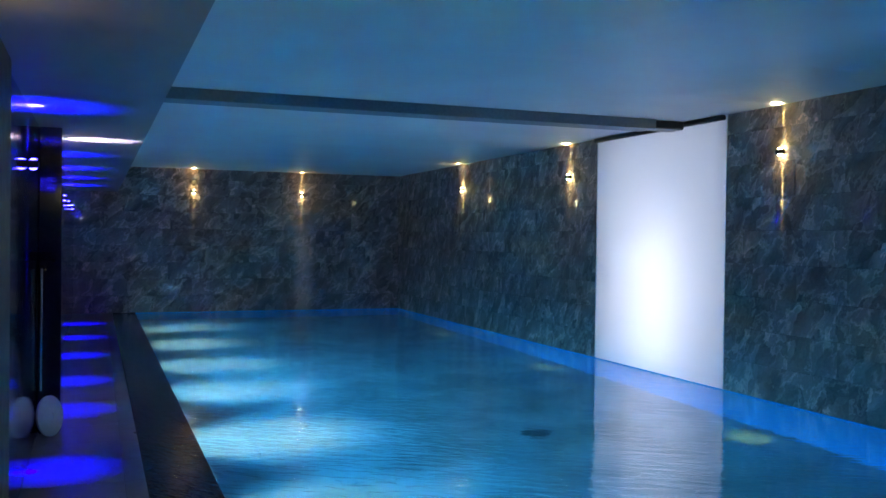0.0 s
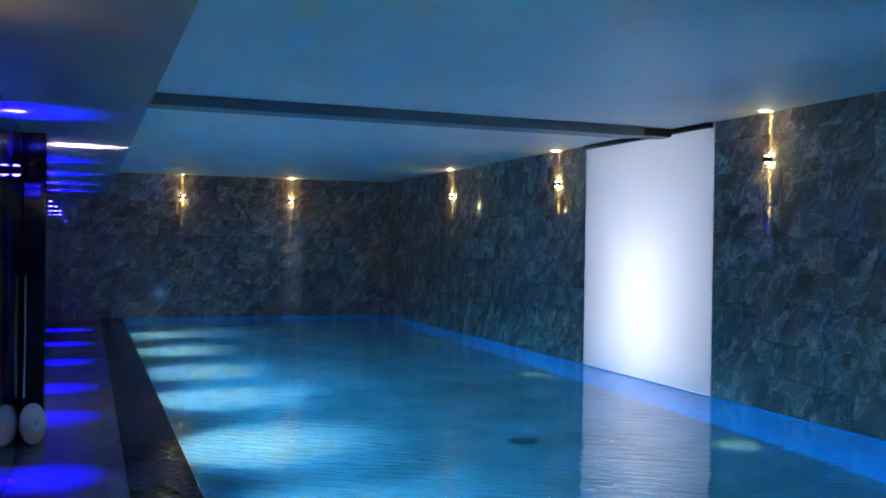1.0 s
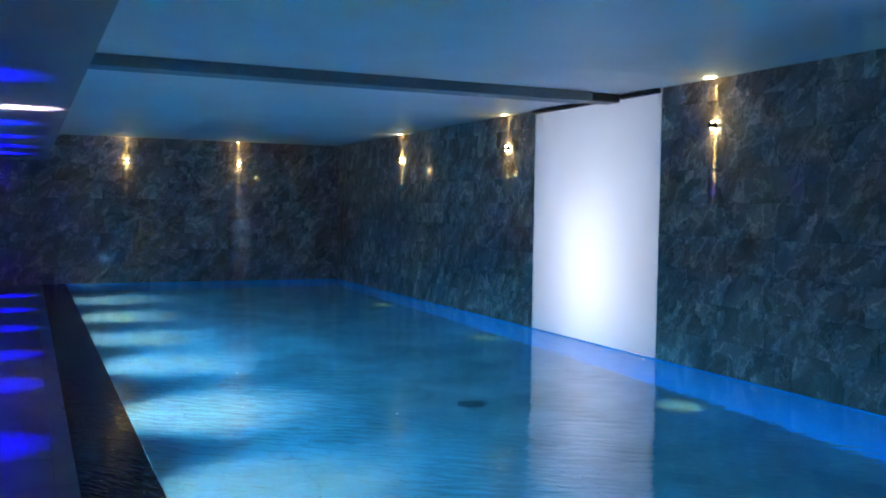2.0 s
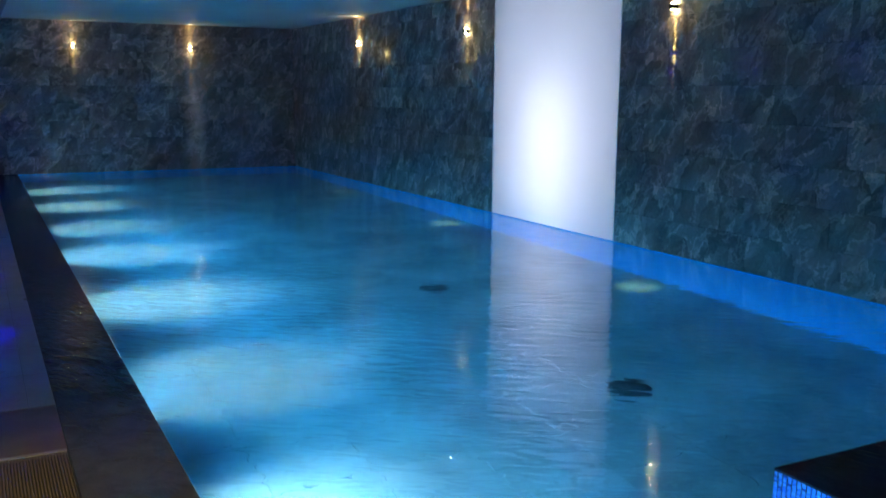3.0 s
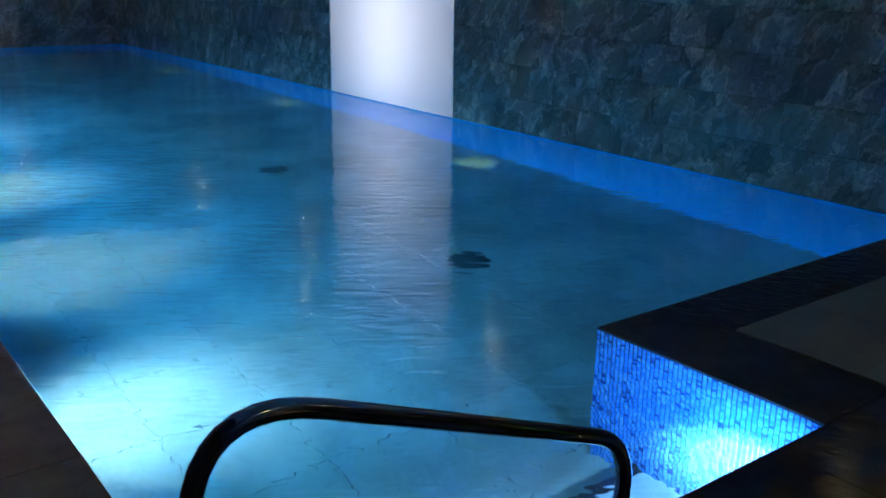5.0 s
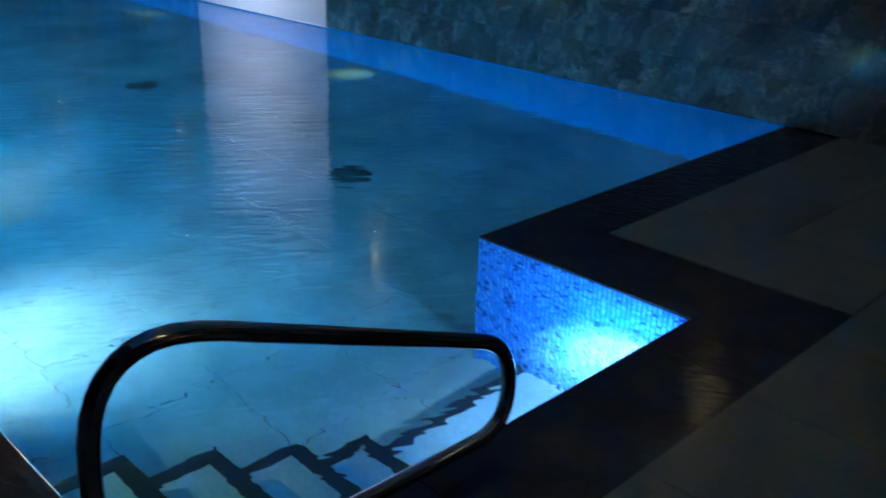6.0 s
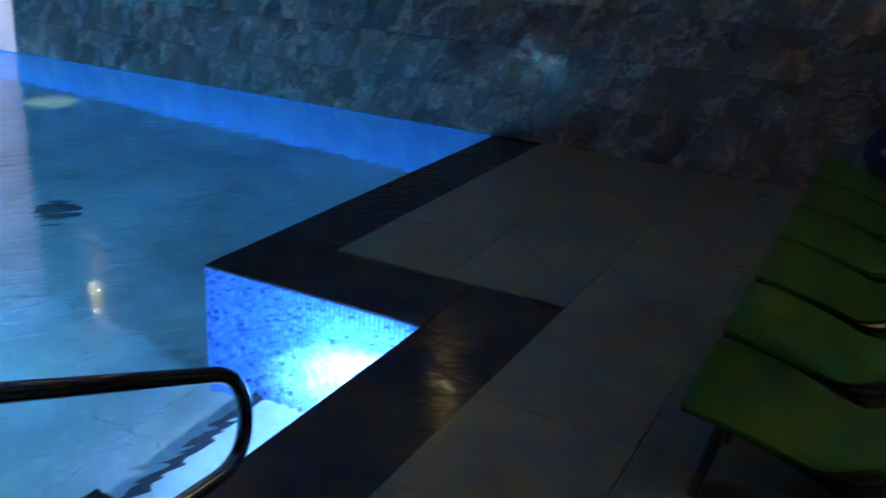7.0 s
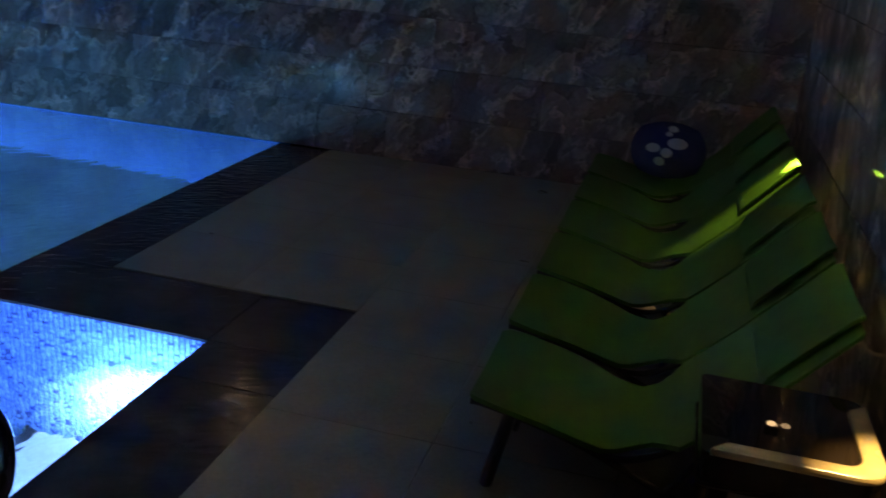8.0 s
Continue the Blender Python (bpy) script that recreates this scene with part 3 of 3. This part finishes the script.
# ---- small things ----
table = thing("side_table", "glossy brown side table with a tan edge", "table")
ring = rounded([(2.30, -0.53, 0), (2.145, -0.53, 0), (2.145, -0.905, 0), (2.53, -0.905, 0), (2.53, -0.53, 0), (2.30, -0.53, 0)], [0.02, 0.07, 0.05, 0.02], 6)[:-1]
centre = Vector((2.327, -0.717, 0))


def slab(inset, z0, z1):
    bm = bmesh.new()
    pts = [centre + (p - centre) * (1 - inset) for p in ring]
    low, top = [[bm.verts.new((p.x, p.y, z)) for p in pts] for z in (z0, z1)]
    bm.faces.new(low[::-1])
    bm.faces.new(top)
    for i in range(len(pts)):
        j = (i + 1) % len(pts)
        bm.faces.new((low[i], low[j], top[j], top[i]))
    return bm


part("top", slab(0.0, 0.55, 0.594), M_BROWN, table)
bm = bmesh.new()
edge = ring[7:16]
loops = [[bm.verts.new((*(centre + (p - centre) * k).xy, z)) for p in edge] for k, z in ((1.0, 0.588), (1.010, 0.590), (1.014, 0.597), (1.004, 0.604), (0.98, 0.607), (0.80, 0.6065), (0.77, 0.602), (0.765, 0.5945))]
for a, b in zip(loops, loops[1:]):
    for i in range(len(a) - 1):
        bm.faces.new((a[i], a[i + 1], b[i + 1], b[i]))
for i in (0, -1):
    bm.faces.new([row[i] for row in loops])
part("rim", bm, M_RIM, table, "tan rounded edging", smooth=True)
part("apron", slab(0.035, 0.512, 0.549), M_BROWN, table, "dark glossy apron")
part("bead", tube(bmesh.new(), [centre + (p - centre) * 0.985 + Vector((0, 0, 0.514)) for p in ring], 0.006, 8, close=True), M_BROWN, table, smooth=True)
for x in (2.17, 2.49):
    for y in (-0.85, -0.58):
        part("leg", boxed(x - 0.02, x + 0.02, y - 0.02, y + 0.02, 0, 0.52), M_BROWN, table)

cushion = thing("cushion", "dark blue cushion with white pebble print on a lounger", "cushion")


def pillow(y, z, side):
    """A point on the plump front (side -1) or back of the cushion; y and z run from -1 to 1."""
    edge = max(0.0, (1 - abs(y) ** 2.4)) ** 0.5 * max(0.0, (1 - abs(z) ** 2.4)) ** 0.5
    return Vector((side * 0.085 * edge, 0.23 * y * (1 - 0.24 * z * z), 0.18 * z * (1 - 0.24 * y * y)))


bm = bmesh.new()
N = 14
for side in (-1, 1):
    g = [[bm.verts.new(pillow(2 * i / N - 1, 2 * j / N - 1, side)) for j in range(N + 1)] for i in range(N + 1)]
    for i in range(N):
        for j in range(N):
            bm.faces.new((g[i][j], g[i + 1][j], g[i + 1][j + 1], g[i][j + 1]))
bmesh.ops.remove_doubles(bm, verts=bm.verts, dist=0.0005)
part("cover", bm, M_BLUEPOT, cushion, "dark blue cover", True)
for y, z, ry, rz in ((0.45, -0.10, 0.042, 0.030), (-0.18, 0.10, 0.062, 0.036), (0.10, -0.25, 0.036, 0.030), (0.28, -0.55, 0.034, 0.026), (-0.05, 0.62, 0.034, 0.022), (0.06, 0.42, 0.022, 0.016)):
    bm = bmesh.new()
    rim = [bm.verts.new(pillow(y + ry / 0.23 * math.cos(a), z + rz / 0.18 * math.sin(a), -1) + Vector((-0.003, 0, 0))) for a in [math.pi * k / 8 for k in range(16)]]
    mid = bm.verts.new(pillow(y, z, -1) + Vector((-0.006, 0, 0)))
    for k in range(16):
        bm.faces.new((rim[k], rim[(k + 1) % 16], mid))
    part("pebble_motif", bm, M_PEBBLE, cushion, "white pebble print", True)
cushion.matrix_basis = pose(6.04, -0.345, 0.405, 0, 28, 8) @ Matrix.Scale(1.0, 4)

disc = thing("disc", "white round disc leaning on the dark pillar", "disc")
part("plate", lathe(bmesh.new(), [(0, 0), (0.145, 0), (0.155, 0.006), (0.155, 0.02), (0.145, 0.028), (0.03, 0.03), (0.025, 0.022), (0, 0.022)], 32), M_WHITE, disc, smooth=True)
disc.matrix_basis = pose(-0.05, 7.35, 0.155, 82, 0, 57)
pole = thing("grab_bar", "vertical steel bar fixed beside the dark pillar", "bar")
part("bar", tube(bmesh.new(), [(-0.115, 7.43, 0.34), (-0.115, 7.43, 1.28)], 0.016, 12), M_RAIL, pole, smooth=True)
for z in (0.42, 1.2):
    part("bracket", tube(bmesh.new(), [(-0.115, 7.43, z), (-0.115, 7.499, z)], 0.009, 8), M_RAIL, pole, smooth=True)
structure("pillar", boxed(WL + 0.001, 0.03, 7.5, 8.0, 0.0, SOFF - 0.002, bevel=0.006), M_SLATE_DARK, "dark glossy pillar of the walkway wall", "pillar")

# drains in the pool floor
drain = thing("drain", "dark round drain cover in the pool floor", "drain", "pool drains")
part("cover", lathe(bmesh.new(), [(0.15, 0), (0.14, 0.012), (0.1, 0.02), (0, 0.022)], 24), M_DRAIN, drain, smooth=True)
drain.location = (4.26, 7.65, FLOOR)
copy_thing(drain, pose(4.29, 4.64, FLOOR))


# ---- coping, deck and wall pieces ----
def pieces(parent, name, cells, depth, material, axis, joint=0.0016, bevel=0.0015, tilt=0.0):
    """Slabs of one parent; cells are (u0, u1, v0, v1, base) on the plane across axis, whose face looks along sign of depth."""
    cache = {}
    for u0, u1, v0, v1, base in cells:
        du, dv = u1 - u0 - joint, v1 - v0 - joint
        key = (round(du, 3), round(dv, 3))
        if key not in cache:
            a, b, d = du / 2, dv / 2, abs(depth)
            if axis == "x":
                bm = boxed(-d, 0, -a, a, -b, b, bevel=bevel)
            elif axis == "y":
                bm = boxed(-a, a, -d, 0, -b, b, bevel=bevel)
            else:
                bm = boxed(-a, a, -b, b, -d, 0, bevel=bevel)
            cache[key] = mesh_of(name, bm, material)
        ob = new(name, cache[key])
        u, v = (u0 + u1) / 2, (v0 + v1) / 2
        off = base + (abs(depth) if depth < 0 else 0)
        ob.location = {"x": (off, u, v), "y": (u, off, v), "z": (u, v, base)}[axis]
        if tilt:
            ob.rotation_euler = [radians(rng.uniform(-tilt, tilt)) for _ in range(3)]
        ob.parent = parent


def grid(u0, u1, v0, v1, du, dv, base, shift=0.0, rng=None, jitter=0.0, least=0.08):
    out, v, row = [], v0, 0
    while v < v1 - 1e-4:
        ve = min(v + dv, v1)
        u = u0
        ue = u0 + (du if not shift else du * (0.35 + 0.65 * ((row * shift) % 1.0)))
        while u < u1 - 1e-4:
            if u1 - ue < least:
                ue = u1
            ue = min(ue, u1)
            out.append((u, ue, v, ve, base + (rng.uniform(-jitter, jitter) if rng else 0)))
            u, ue = ue, ue + du
        v, row = ve, row + 1
    return out


rng = random.Random(4)
TW, TH = 0.62, 0.333
deck = structure("deck", boxed(WN - 0.2, XR + 0.2, YB - 0.2, Y2 - CN, -0.2, -0.014), M_GROUT, "grey stone-tiled pool deck", "deck")
deck_jut = structure("deck_jut", boxed(JX + CJ + 0.01, XR + 0.2, Y2 - CN, JY - CC - 0.01, -0.2, -0.014), M_GROUT, "grey stone-tiled deck between pool and loungers", "deck")
walkway = structure("walkway", boxed(WL - 0.2, XL - CW, Y2 - CN, YF + 0.2, -0.2, -0.014), M_GROUT, "grey stone-tiled walkway along the pool", "walkway")
pieces(deck, "tile", grid(WN, XR, YB, Y2 - CN - 1.8, 0.6, 0.6, 0.0) + grid(WN, XR, Y2 - CN - 1.8, Y2 - CN, 0.6, 0.6, 0.0), 0.02, M_DECK, "z", 0.002, 0.0015)
pieces(deck_jut, "tile", grid(JX + CJ, XR, Y2 - CN, JY - CC, 0.6, 0.6, 0.0), 0.02, M_DECK, "z", 0.002, 0.0015)
pieces(walkway, "tile", grid(WL, XL - CW, 4.63, YF, 0.6, 0.6, 0.0), 0.02, M_DECK, "z", 0.003, 0.0015)
pieces(walkway, "slat", grid(WL, XL - CW - 0.005, Y2 - CN + 0.01, 3.94, 0.0125, 3.94 - (Y2 - CN + 0.01), 0.0, least=0.004), 0.02, M_RIB, "z", 0.004, 0.0012)
pieces(walkway, "edge_strip", [(WL, XL - CW - 0.005, 3.945, 3.98, 0.002)], 0.02, M_DECK, "z", 0.002, 0.002)

coping = structure("coping", boxed(XL - CW, XL - 0.001, Y2 - CN, YF, -0.2, -0.034), M_GROUT, "wet dark granite coping round the pool", "coping")
cells = grid(XL - CW, XL, Y2, YF, CW, (3.97 - Y2) / 2, -0.008) + grid(XL - CW, JX, Y2 - CN, Y2, 1.2, CN, -0.008)
cells += [(JX, JX + CJ, Y2 - CN, Y2, -0.008), (JX, JX + CJ, Y2, JY, -0.008)] + grid(JX + CJ, XR, JY - CC, JY, 1.2, CC, -0.008)
pieces(walkway, "slab", [(WL, XL - CW, 3.98, 4.63, -0.006)], 0.026, M_MATSLAB, "z", 0.003, 0.002)
pieces(coping, "slab", cells, 0.026, M_COPING, "z", 0.003, 0.002)

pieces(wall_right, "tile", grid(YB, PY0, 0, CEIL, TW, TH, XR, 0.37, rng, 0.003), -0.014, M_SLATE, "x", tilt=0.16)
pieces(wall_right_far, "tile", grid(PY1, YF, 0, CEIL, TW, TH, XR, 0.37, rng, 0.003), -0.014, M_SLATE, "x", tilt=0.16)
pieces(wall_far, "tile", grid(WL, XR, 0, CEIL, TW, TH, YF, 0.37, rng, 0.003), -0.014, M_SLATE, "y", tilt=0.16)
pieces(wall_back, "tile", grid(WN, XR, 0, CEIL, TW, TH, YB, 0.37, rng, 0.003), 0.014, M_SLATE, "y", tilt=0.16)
pieces(floor_pool, "tile", grid(XL, XR, Y2, YF, 0.61, 0.61, FLOOR), 0.012, M_POOLTILE, "z", 0.0035, 0.0015)

# mosaic of the jutting wall: the upper rows singly, the rest as one sheet
P = (JY - Y2) / 46
rows = [(y, z) for z in range(int((-0.035 - FLOOR) / P)) for y in range(46)]
one = mesh_of("tessera", boxed(-0.004, 0, -0.0094, 0.0094, -0.0106, 0.0106, bevel=0.0015), M_TESSERA)
verts, faces = [], []
for y, z in rows:
    c = (JX + 0.004, Y2 + P * (y + 0.5), -0.035 - P * (z + 0.5))
    if z < 6:
        ob = new("tessera", one)
        ob.location, ob.parent = c, jut_wall
    else:
        n = len(verts)
        for dx, s in ((0, 0.0094), (-0.004, 0.0086)):
            verts += [(c[0] + dx, c[1] + a * s, c[2] + b * s * 1.12) for a, b in ((-1, -1), (1, -1), (1, 1), (-1, 1))]
        faces += [(n + 4, n + 5, n + 6, n + 7)] + [(n + i, n + (i + 1) % 4, n + 4 + (i + 1) % 4, n + 4 + i) for i in range(4)]
me = bpy.data.meshes.new("tesserae")
me.from_pydata(verts, [], faces)
me.materials.append(M_TESSERA)
sheet = tagged(new("tesserae", me), "light blue glass mosaic", "", "", "stuff")
sheet.parent = jut_wall
